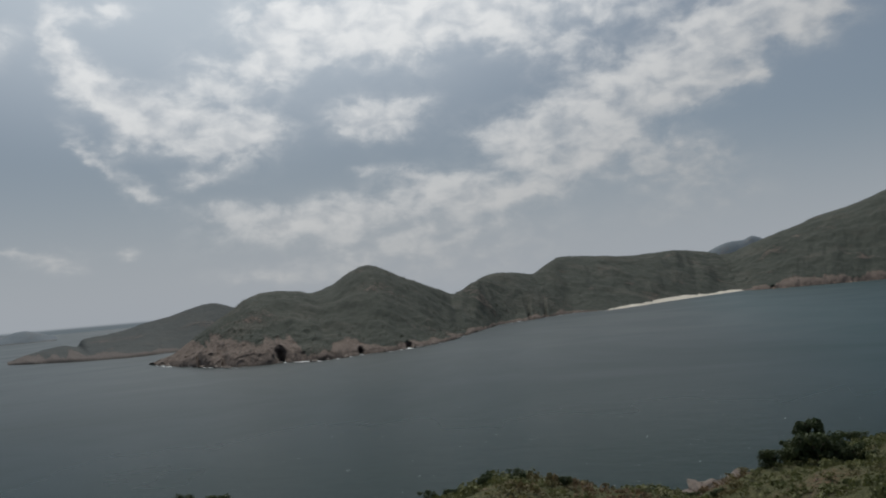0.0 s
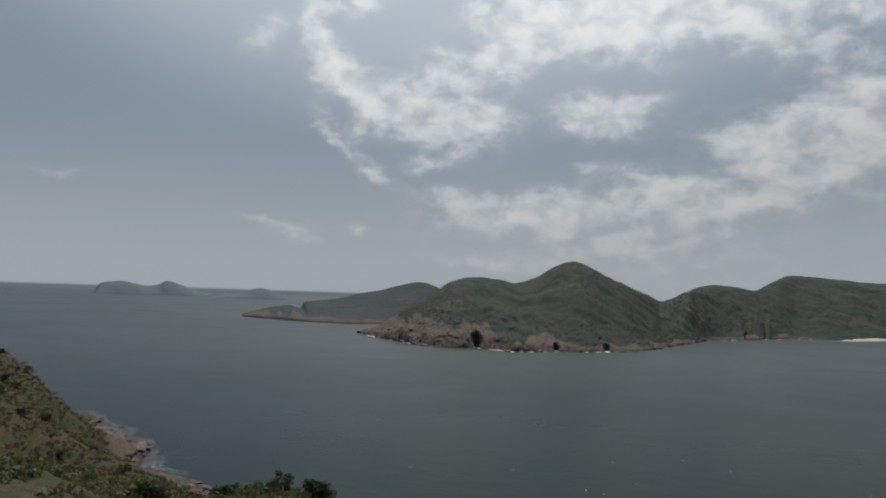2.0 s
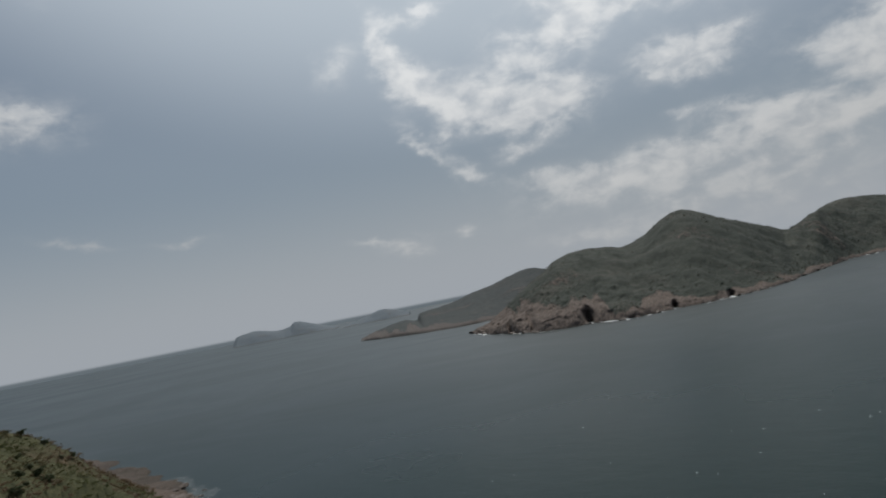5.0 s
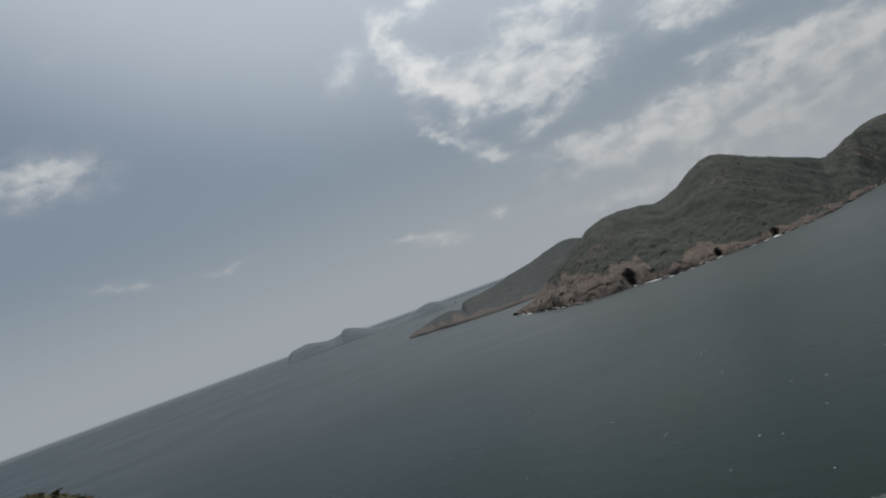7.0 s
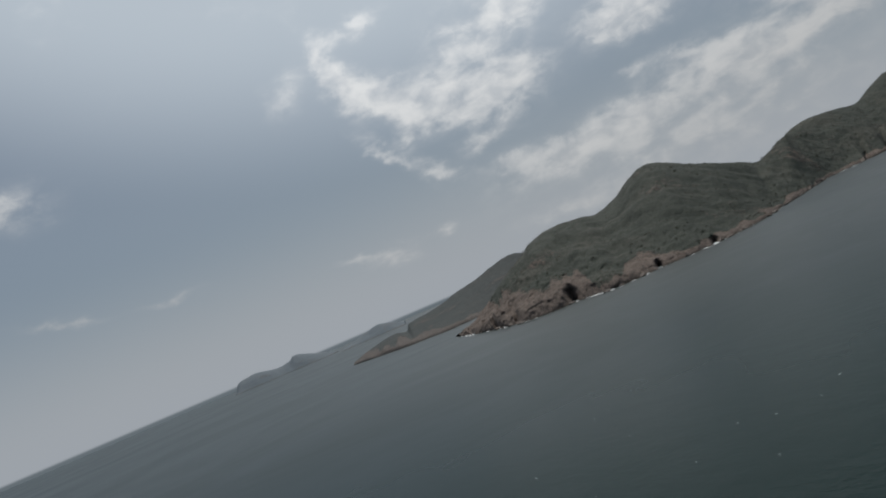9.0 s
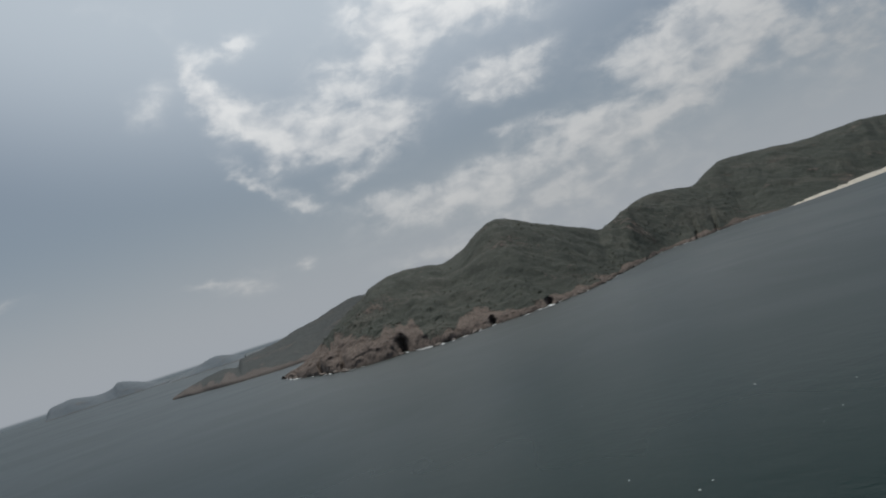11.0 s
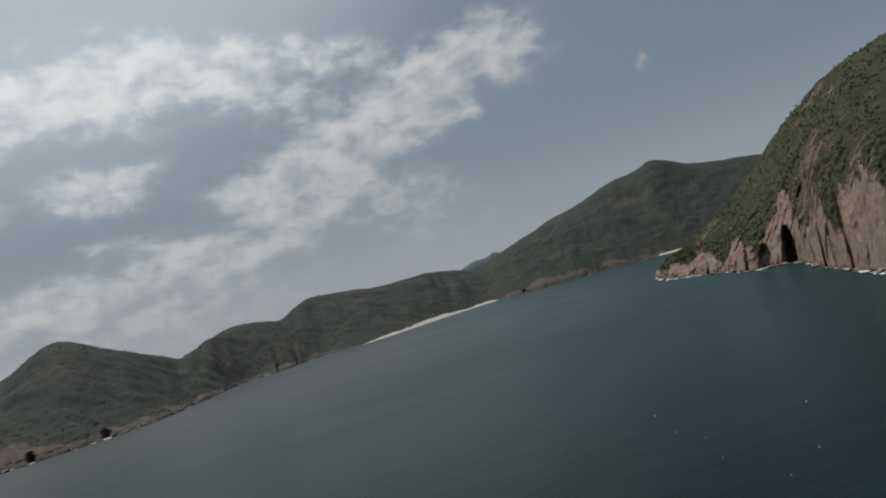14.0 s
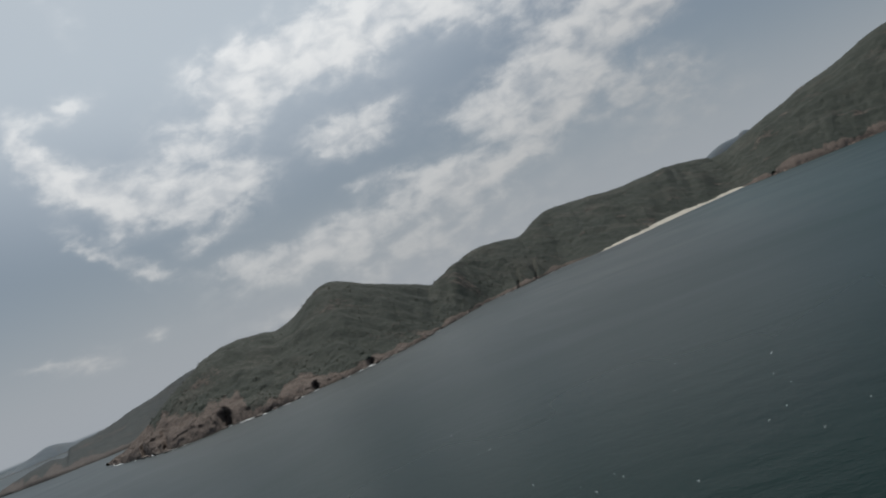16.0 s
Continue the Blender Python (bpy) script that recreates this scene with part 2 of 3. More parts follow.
bump = n.math("ADD", n.math("MULTIPLY", swell, 1.0), n.math("MULTIPLY", chop, 0.40))
# ripples die away towards the open sea; base colour greys for turbidity and haze
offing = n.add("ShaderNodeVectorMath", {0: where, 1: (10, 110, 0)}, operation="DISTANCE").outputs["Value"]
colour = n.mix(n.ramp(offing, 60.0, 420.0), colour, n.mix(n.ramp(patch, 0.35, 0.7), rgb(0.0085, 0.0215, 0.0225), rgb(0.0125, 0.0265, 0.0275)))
east = n.math("MULTIPLY", n.ramp(n.add("ShaderNodeSeparateXYZ", {0: where}).outputs[0], 20.0, 170.0), n.ramp(offing, 90.0, 260.0, 0.0, 0.9))
colour = n.mix(east, colour, n.mix(n.ramp(patch, 0.35, 0.7), rgb(0.0060, 0.0330, 0.0355), rgb(0.0100, 0.0400, 0.0415)))
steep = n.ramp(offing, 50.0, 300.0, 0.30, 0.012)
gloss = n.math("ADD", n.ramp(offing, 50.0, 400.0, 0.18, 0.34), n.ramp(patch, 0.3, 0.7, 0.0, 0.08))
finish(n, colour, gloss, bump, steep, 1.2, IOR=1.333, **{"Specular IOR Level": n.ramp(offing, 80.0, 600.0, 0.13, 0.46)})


# ---------------------------------------------------------------- mesh helpers
def mesh_object(name, verts, faces, mat, parent=None, smooth=True):
    data = bpy.data.meshes.new(name)
    data.from_pydata([tuple(v) for v in verts], [], [tuple(f) for f in faces])
    if smooth:
        data.polygons.foreach_set("use_smooth", [True] * len(data.polygons))
    data.materials.append(mat)
    data.update()
    ob = new(name, data)
    ob.parent = parent
    return ob


def spline(rows, count):
    """Catmull-Rom through the rows, evenly by length."""
    rows = np.array(rows, float)
    step = np.linalg.norm(np.diff(rows[:, :2], axis=0), axis=1) + np.linalg.norm(np.diff(rows[:, -3:-1], axis=0), axis=1) + 1.0
    at = np.concatenate([[0], np.cumsum(step)])
    pad = np.vstack([2 * rows[0] - rows[1], rows, 2 * rows[-1] - rows[-2]])
    out = []
    for s in np.linspace(0, at[-1], count):
        i = min(int(np.searchsorted(at, s, side="right")) - 1, len(rows) - 2)
        f = (s - at[i]) / (at[i + 1] - at[i])
        p0, p1, p2, p3 = pad[i:i + 4]
        out.append(0.5 * (2 * p1 + (p2 - p0) * f + (2 * p0 - 5 * p1 + 4 * p2 - p3) * f * f + (3 * p1 - p0 - 3 * p2 + p3) * f ** 3))
    return np.array(out)


def smooth(x, lo, hi):
    t = np.clip((x - lo) / (hi - lo), 0, 1)
    return t * t * (3 - 2 * t)


def fractal(x, y, z, octaves=4):
    return noise.fractal(Vector((x, y, z)), 0.9, 2.1, octaves)


def landform(name, rows, mat, columns, lines, back=0.7, rough=1.0, notches=(), caves=(), seed=0.0, swell=1.0, curve=1.15, straight=False, outcrop=0.24, gully=0.0, flare=0.3):
    """Land between a shore line and a ridge: rows of shore x, y, height of the bare rock, then ridge x, y, height.
    notches: clefts that widen upwards by flare (x, y, half width, depth); gully: depth of the valleys down the slope; caves: holes in the cliff (x, y, half width, height, depth, wedge: wider at the top)."""
    line = spline(rows, columns)
    v_front = -0.05 + 1.05 * np.linspace(0, 1, lines) ** 1.7
    v_back = 1 + back * np.linspace(0, 1, max(lines // 4, 8))[1:]
    verts, bare = [], []
    length = np.concatenate([[0], np.cumsum(np.linalg.norm(np.diff(line[:, :2], axis=0), axis=1))])

    def along(x, y):
        return length[int(np.argmin((line[:, 0] - x) ** 2 + (line[:, 1] - y) ** 2))]

    cuts = [(along(x, y), w, k) for x, y, w, k in notches]
    holes = [(along(x, y), w, top, k, wedge) for x, y, w, top, k, wedge in caves]
    for i, (sx, sy, rock, rx, ry, rz) in enumerate(line):
        dx, dy = rx - sx, ry - sy
        reach = math.hypot(dx, dy)
        ux, uy = dx / reach, dy / reach
        rock = max(rock, 0.3)
        rise = min(0.55 * rock * (1 + 0.5 * fractal(length[i] / 45, seed, 3.1, 3)), rz * 0.7)
        inset = rough * min(1.0, rock / 6) * (9.0 * fractal(length[i] / 55, seed + 7, 0.0, 5))
        line_rock = rock * max(0.25, 1 + 1.1 * fractal(length[i] / 38, seed + 1, 9, 5))
        for v in np.concatenate([v_front, v_back]):
            if v < 0:
                z = v / 0.05 * 7.0
            elif v <= 1:
                up = v ** curve if straight else math.sin(v * math.pi / 2) ** curve
                z = rise * (1 - math.exp(-v * reach / (0.4 * rock + 1.5))) + (rz - rise) * up
            else:
                z = rz * (1 - ((v - 1) / back) ** 1.4) - 5 * (v - 1)
            keep = max(0.0, 1 - max(v, 0.0)) if v <= 1 else 0.25
            w = max(v, 0.0)
            pull = sum(k * max(0.0, 1 - abs(length[i] - c + 2.5 * fractal(z / 7, c, seed, 2)) / (h + flare * max(z, 0))) ** 0.8 for c, h, k in cuts)
            d = v * reach + pull * math.exp(-(w / 0.26) ** 3) + inset * keep ** 3
            x, y = sx + ux * d, sy + uy * d
            if v >= 0:
                vale = fractal(length[i] / (70 + reach / 7), v * 0.9, seed + 17, 2)
                z += gully * vale * smooth(v, 0.02, 0.3) * (1 - smooth(v, 0.62, 0.98)) * min(1.0, z / 20)
                body = min(1.0, v * 6) * min(1.0, 0.16 + 2.2 * keep)
                z += swell * body * (6.0 * fractal(x / 120, y / 120, seed, 4) + 3.4 * fractal(x / 34, y / 34, seed + 3, 4))
                z += 0.7 * rough * fractal(x / 9, y / 9, seed + 5, 3) * min(1.0, v * 12)
                if z < rock * 1.8:     # broken, columnar rock near the water
                    col = rough * min(1.0, rock / 8) * smooth(z, 0, 2.5) * (1.7 * fractal(x / 4, y / 4, z / 25 + seed, 4) + 2.4 * fractal(x / 21, y / 21, z / 40 + seed, 3))
                    x, y = x + ux * col, y + uy * col
            for c, w2, top, deep, wedge in holes:
                a = abs((length[i] - c) / w2 + (0.09 if wedge else 0.25) * fractal(z / 6, c, seed, 2))
                if wedge:      # an open chasm with a sheer back wall
                    open_to = min(1.15, 0.28 + 0.72 * max(z, 0) / top)
                    wall = deep * (0.9 + 0.1 * max(z, 0) / top) * (1 - 0.62 * (a / open_to) ** 1.6)
                    if a < open_to and d < wall and v < 1 and z < 1.15 * top:
                        x, y = x + ux * (wall - d), y + uy * (wall - d)
                    continue
                roof = top * math.sqrt(max(0.0, 1 - a * a))
                if a < 1 and z < roof and v < 1:
                    x, y = x + ux * deep, y + uy * deep
            verts.append((x, y, z))
            patch_rock = outcrop + 0.42 * fractal(x / 60, y / 60, seed + 11, 3)
            bare.append(float(max(1 - smooth(z, line_rock * 0.5, line_rock * 1.4 + 0.5), min(0.5, patch_rock) if v < 1 else 0.2)))
    m = len(v_front) + len(v_back)
    faces = [(i * m + j, (i + 1) * m + j, (i + 1) * m + j + 1, i * m + j + 1) for i in range(columns - 1) for j in range(m - 1)]
    ob = mesh_object(name, verts, faces, mat)
    ob.data.attributes.new("rock", "FLOAT", "POINT").data.foreach_set("value", bare)
    return ob, np.array(verts), np.array(bare), line


def triangles(name, verts, tris, mat):
    """A mesh from arrays of points and of triangles."""
    data = bpy.data.meshes.new(name)
    data.vertices.add(len(verts))
    data.vertices.foreach_set("co", np.asarray(verts, np.float32).ravel())
    data.loops.add(len(tris) * 3)
    data.loops.foreach_set("vertex_index", np.asarray(tris, np.int32).ravel())
    data.polygons.add(len(tris))
    data.polygons.foreach_set("loop_start", np.arange(0, len(tris) * 3, 3, dtype=np.int32))
    data.materials.append(mat)
    data.update(calc_edges=True)
    return new(name, data)


def leafy(rng, count, size, squash=0.8, lumps=5):
    """Points and triangles of a clump of leaves on a lumpy dome of radius one."""
    hubs = [(rng.uniform(-0.45, 0.45), rng.uniform(-0.45, 0.45), rng.uniform(0.15, 0.5), rng.uniform(0.4, 0.7)) for _ in range(lumps)]
    points = []
    for k in range(count):
        hx, hy, hz, hr = hubs[k % lumps]
        d = rng.normal(size=3)
        d /= np.linalg.norm(d)
        d[2] = abs(d[2]) * 1.5 - 0.5
        c = np.array([hx, hy, hz * squash]) + d * np.array([hr, hr, hr * squash]) * rng.uniform(0.8, 1.08)
        a = np.cross(d, rng.normal(size=3))
        a /= np.linalg.norm(a) + 1e-6
        b = np.cross(a, d + 0.8 * rng.normal(size=3))
        b /= np.linalg.norm(b) + 1e-6
        s = size * rng.uniform(0.6, 1.3)
        points += [c - a * s * 0.6, c + b * s * 0.5, c + a * s * 0.7, c - b * s * 0.5]
    tris = [t for k in range(count) for t in ((4 * k, 4 * k + 1, 4 * k + 2), (4 * k, 4 * k + 2, 4 * k + 3))]
    return np.array(points), np.array(tris)


def scatter(name, places, sizes, clumps, mat, rng):
    """Many clumps joined into one mesh."""
    verts, tris, start = [], [], 0
    kind = rng.integers(0, len(clumps), len(places))
    for k, (points, faces) in enumerate(clumps):
        here, size = places[kind == k], sizes[kind == k]
        turn = rng.uniform(0, math.tau, len(here))
        c, s = np.cos(turn)[:, None], np.sin(turn)[:, None]
        x = (points[None, :, 0] * c - points[None, :, 1] * s) * size[:, None] + here[:, 0:1]
        y = (points[None, :, 0] * s + points[None, :, 1] * c) * size[:, None] + here[:, 1:2]
        z = points[None, :, 2] * size[:, None] * rng.uniform(0.7, 1.15, len(here))[:, None] + here[:, 2:3]
        verts.append(np.stack([x, y, z], 2).reshape(-1, 3))
        tris.append((faces[None] + (np.arange(len(here)) * len(points))[:, None, None]).reshape(-1, 3) + start)
        start += len(here) * len(points)
    return triangles(name, np.concatenate(verts), np.concatenate(tris), mat)


def pick(verts, bare, count, rng, limit=0.42, top=1e9, jitter=1.5):
    """Places for plants on ground that isn't bare."""
    ok = np.flatnonzero((bare < limit) & (verts[:, 2] > 2.0) & (verts[:, 2] < top))
    p = verts[rng.choice(ok, count)].copy()
    p[:, :2] += rng.uniform(-jitter, jitter, (count, 2))
    return p


def foam_line(name, line, width, rng, label, seed, threshold=0.05, out=-1.0, mat=M_FOAM):
    """Broken white water along a shore."""
    verts, tris = [], []
    fine = spline(np.column_stack([line, np.zeros(len(line))]) if line.shape[1] == 5 else line, len(line) * 3)
    for i in range(len(fine) - 1):
        w0, w1 = [width * max(0.0, fractal(k * 0.11, seed, 0.5, 4) - threshold) * 2.0 + width * 0.12 * max(0.0, fractal(k * 0.7, seed, 7.5, 2)) for k in (i, i + 1)]
        if w0 + w1 < 0.12 * width:
            continue
        for j in range(3):
            a, b = j / 3, (j + 1) / 3
            quad = []
            for k, w, f in ((i, w0, a), (i + 1, w1, a), (i + 1, w1, b), (i, w0, b)):
                sx, sy, _, rx, ry, _ = fine[k]
                d = math.hypot(rx - sx, ry - sy)
                ux, uy = (rx - sx) / d, (ry - sy) / d
                r = w * (f - 0.45) + 0.3 * fractal(k * 0.9, f * 3, seed, 3)
                quad.append((sx + ux * out * r, sy + uy * out * r, 0.16 + 0.1 * (1 - f) + 0.12 * fractal(k * 1.3, f * 4, seed, 2)))
            n0 = len(verts)
            verts += quad
            tris += [(n0, n0 + 1, n0 + 2), (n0, n0 + 2, n0 + 3)]
    return tagged(triangles(name, verts, tris, mat), label, "foam", kind="stuff")


# ---------------------------------------------------------------- sea
ring = [(0, 0, 0)]
steps = [40, 80, 140, 220, 320, 450, 650, 900, 1300, 1900, 2800, 3900, 4985]
for r in steps:
    ring += [(r * math.cos(k * math.tau / 96), 70 + r * math.sin(k * math.tau / 96), 0) for k in range(96)]
faces = [(0, 1 + k, 1 + (k + 1) % 96) for k in range(96)]
for j in range(len(steps) - 1):
    a = 1 + j * 96
    faces += [(a + k, a + 96 + k, a + 96 + (k + 1) % 96, a + (k + 1) % 96) for k in range(96)]
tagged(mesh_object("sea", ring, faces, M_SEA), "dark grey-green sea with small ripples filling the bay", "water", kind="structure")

# ---------------------------------------------------------------- plants' materials
def leaf_material(name, a, b, dry, scale, spread=0.55):
    mat, n = material(name)
    geo = n.add("ShaderNodeNewGeometry")
    patch = n.noise(geo.outputs["Position"], scale, 4.0, 0.6)
    tone = n.mix(n.ramp(patch, 0.35, 0.65), a, b)
    west = n.ramp(n.add("ShaderNodeSeparateXYZ", {0: geo.outputs["Position"]}).outputs[0], -60.0, -140.0, 0.0, 0.10)
    tone = n.mix(n.ramp(n.math("ADD", n.noise(geo.outputs["Position"], scale * 0.35, 4.0, 0.6), west), 0.50, 0.64, 0.0, 0.8), tone, dry)
    tone = n.mix(n.math("MULTIPLY", geo.outputs["Random Per Island"], spread), tone, rgb(0.02, 0.03, 0.012))
    surface = n.add("ShaderNodeBsdfPrincipled", {"Base Color": tone, "Roughness": 0.65, "Specular IOR Level": 0.25})
    through_leaf = n.add("ShaderNodeBsdfTranslucent", {"Color": tone})
    n.add("ShaderNodeOutputMaterial", {0: n.add("ShaderNodeMixShader", {0: 0.3, 1: surface.outputs[0], 2: through_leaf.outputs[0]}).outputs[0]})
    return mat


M_LEAF = leaf_material("scrub_leaves", rgb(0.115, 0.130, 0.048), rgb(0.175, 0.180, 0.072), rgb(0.215, 0.130, 0.085), 0.12, 0.4)
M_LEAF_DARK = leaf_material("dark_leaves", rgb(0.048, 0.070, 0.030), rgb(0.08, 0.10, 0.042), rgb(0.09, 0.10, 0.045), 0.3)
M_LEAF_FAR = leaf_material("far_leaves", rgb(0.046, 0.052, 0.038), rgb(0.062, 0.066, 0.049), rgb(0.09, 0.082, 0.062), 0.03, 0.12)
M_LEAF_CLIFF = leaf_material("cliff_leaves", rgb(0.085, 0.105, 0.042), rgb(0.135, 0.145, 0.06), rgb(0.16, 0.14, 0.075), 0.06, 0.3)

M_BARK, n = material("bark")
where = n.add("ShaderNodeTexCoord").outputs["Object"]
grain = n.noise(n.add("ShaderNodeMapping", {"Vector": where, "Scale": (9, 9, 2)}).outputs[0], 1.0, 5.0, 0.6)
finish(n, n.mix(n.ramp(grain, 0.3, 0.7), rgb(0.06, 0.045, 0.035), rgb(0.14, 0.11, 0.085)), 0.9, grain, 0.6, 0.05)

# ---------------------------------------------------------------- land round the bay
# rows of shore x, y, height of the bare rock, then ridge x, y, height
HEADLAND = [
    (-472, 671, 10, -485, 682, 2),
    (-470, 670, 11, -483, 685, 2),
    (-448, 653, 16, -478, 690, 4),
    (-415, 628, 22, -472, 701, 8),
    (-378, 605, 24, -466, 723, 18),
    (-336, 582, 22, -461, 762, 35),
    (-316, 587, 19, -463, 815, 50),
    (-306, 591, 17, -461, 841, 61),
    (-287, 596, 15, -455, 886, 68),
    (-253, 585, 12, -427, 920, 66),
    (-246, 595, 9, -414, 935, 63),
    (-237, 616, 11, -392, 953, 71),
    (-226, 628, 7, -372, 969, 85),
    (-213, 636, 6, -352, 984, 92),
    (-203, 650, 6, -335, 1002, 86),
    (-194, 666, 5, -317, 1019, 76),
    (-184, 689, 4.5, -295, 1039, 65),
    (-176, 721, 4, -275, 1067, 54),
    (-173, 791, 4, -252, 1104, 45),
    (-170, 870, 3.5, -237, 1173, 61),
    (-165, 963, 3, -220, 1248, 72),
    (-143, 1008, 3.5, -195, 1328, 72),
    (-127, 1038, 4.5, -175, 1384, 68),
    (-117, 1061, 4.5, -167, 1453, 73),
    (-99, 1104, 4, -147, 1576, 95),
    (-82, 1136, 3, -127, 1666, 102),
    (-33, 1153, 0.9, -55, 1796, 101),
    (15, 1219, 0.4, 21, 1905, 97),
    (82, 1354, 0.4, 121, 1991, 103),
    (173, 1505, 0.3, 180, 2036, 98),
    (218, 1570, 0.3, 233, 2067, 87),
]
MOUNTAIN = [
    (163, 1597, 0.3, 230, 2158, 86),
    (228, 1563, 3, 280, 2152, 86),
    (243, 1541, 8, 320, 2146, 99),
    (272, 1530, 13, 391, 2150, 122),
    (312, 1536, 15, 448, 2154, 140),
    (357, 1543, 16, 505, 2156, 162),
    (419, 1553, 15, 598, 2157, 184),
    (495, 1563, 12, 699, 2152, 216),
    (553, 1563, 7, 786, 2145, 233),
    (587, 1561, 2, 841, 2138, 249),
    (640, 1542, 0.6, 920, 2126, 218),
    (685, 1516, 1, 995, 2111, 200),
    (740, 1472, 3, 1095, 2088, 186),
    (821, 1396, 3, 1269, 2036, 153),
]
CLIFF = [
    (233, 752, 6, 252, 782, 4),
    (221, 708, 9, 257, 759, 12),
    (217, 673, 10, 263, 741, 22),
    (217, 628, 11, 275, 725, 31),
    (215, 587, 13, 288, 708, 42),
    (211, 559, 15, 295, 696, 52),
    (208, 540, 17, 302, 688, 60),
    (212, 528, 20, 309, 678, 69),
    (216, 518, 23, 315, 667, 79),
    (218, 507, 24, 320, 653, 87),
    (203, 470, 24, 323, 641, 94),
    (188, 432, 25, 328, 631, 99),
    (169, 378, 27, 332, 614, 107),
    (152, 326, 29, 341, 587, 114),
    (145, 287, 31, 350, 543, 118),
    (148, 260, 32, 360, 484, 120),
]
PENINSULA = [
    (-852, 872, 5, -898, 918, 2),
    (-794, 853, 8, -894, 952, 9),
    (-754, 844, 9, -884, 985, 15),
    (-713, 836, 8, -872, 1001, 17),
    (-681, 828, 7, -859, 1018, 13),
    (-668, 830, 7, -854, 1026, 24),
    (-643, 836, 6, -831, 1052, 28),
    (-622, 843, 5, -809, 1078, 34),
    (-610, 860, 5, -790, 1093, 41),
    (-597, 889, 4, -760, 1116, 48),
    (-587, 920, 4, -729, 1139, 59),
    (-582, 960, 4, -700, 1159, 65),
    (-567, 1006, 4, -671, 1177, 55),
    (-555, 1060, 4, -630, 1213, 36),
]

rng = np.random.default_rng(7)
head_ob, head_v, head_b, head_line = landform("headland", HEADLAND, M_FAR, 1000, 120, seed=1.0, rough=1.3, outcrop=0.18, gully=11.0,
    caves=((-293, 597, 10.5, 23, 26, True), (-232, 625, 7.5, 22, 20, True), (-197, 658, 10.0, 14, 20, True), (-153, 1037, 4, 8, 7, False), (-114, 1064, 4, 8, 7, False)),
    notches=((-153, 1037, 4, 16), (-114, 1064, 4, 15), (-380, 606, 3, 18), (-340, 584, 3, 20)))
tagged(head_ob, "scrub-covered headland with a domed hill and pinkish rock along the water", "headland", kind="structure")
mount_ob, mount_v, mount_b, mount_line = landform("mountain", MOUNTAIN, M_FAR, 420, 100, seed=2.0, outcrop=0.18, gully=12.0, swell=1.2, caves=((270, 1531, 4, 7, 8, False),))
tagged(mount_ob, "dark green scrub mountain falling to a rocky shore", "mountain", kind="structure")
cliff_ob, cliff_v, cliff_b, cliff_line = landform("cliff_headland", CLIFF, M_CLIFF, 640, 150, back=0.9, seed=3.0, curve=1.0, straight=True, rough=1.5, outcrop=0.32, gully=3.0, flare=0.12,
    caves=((217, 513, 5.5, 20, 34, False), (212, 529, 5, 13, 10, False)), notches=((209, 543, 2.5, 9), (216, 613, 3, 6), (179, 403, 3, 8), (193, 443, 2, 6)))
tagged(cliff_ob, "steep green headland with a bare pink cliff and a sea cave", "headland", kind="structure")
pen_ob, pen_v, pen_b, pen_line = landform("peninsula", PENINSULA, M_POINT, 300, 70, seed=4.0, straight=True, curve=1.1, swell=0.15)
tagged(pen_ob, "low scrub peninsula with a rocky point, haze put into its colour", "peninsula", kind="structure")


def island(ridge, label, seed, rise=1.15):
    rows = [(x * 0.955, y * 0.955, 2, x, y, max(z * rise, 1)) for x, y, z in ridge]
    tagged(landform("island", rows, M_DISTANT_HAZED, 120, 24, back=1.5, seed=seed, swell=0.6)[0], label, "island", kind="structure")


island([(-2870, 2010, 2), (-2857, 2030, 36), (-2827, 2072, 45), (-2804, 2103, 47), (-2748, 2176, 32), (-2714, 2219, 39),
        (-2688, 2249, 53), (-2617, 2332, 20), (-2569, 2385, 2)], "far island low on the horizon, coloured pale blue-grey for haze", 6.0)
island([(-2261, 2129, 1), (-2188, 2205, 24), (-2135, 2257, 36), (-2061, 2324, 10)], "small far island beside a point, haze put into its colour", 7.0)
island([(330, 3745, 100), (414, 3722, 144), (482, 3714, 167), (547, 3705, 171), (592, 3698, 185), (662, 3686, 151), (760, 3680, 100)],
       "far hill behind the bay, coloured blue-grey for haze", 8.0, 1.0)


# sand
def beach(shore, depth, top, label):
    line = spline([(x, y, 0, x + depth * 0.2, y + depth, 0) for x, y in shore], 90)
    verts = []
    for i, (sx, sy, _, rx, ry, _) in enumerate(line):
        edge = math.sin(math.pi * min(1, max(0, i / 89))) ** 0.5
        for k in range(9):
            f = k / 8 * (0.25 + 0.75 * edge) - 0.08
            verts.append((sx + (rx - sx) * f, sy + (ry - sy) * f, top * f * (1 + 0.12 * fractal(i * 0.2, f * 4, 1, 3)) + 0.05))
    faces = [(i * 9 + j, (i + 1) * 9 + j, (i + 1) * 9 + j + 1, i * 9 + j + 1) for i in range(89) for j in range(8)]
    tagged(mesh_object("beach", verts, faces, M_SAND), label, "beach", kind="structure")


beach([(-32, 1147), (5, 1199), (70, 1323), (149, 1461), (233, 1583)], 60, 5.5, "long curved strip of pale sand at the head of the bay")
beach([(552, 1546), (581, 1544), (608, 1538), (643, 1522)], 55, 7, "short pale sandy cove below a green mountain")

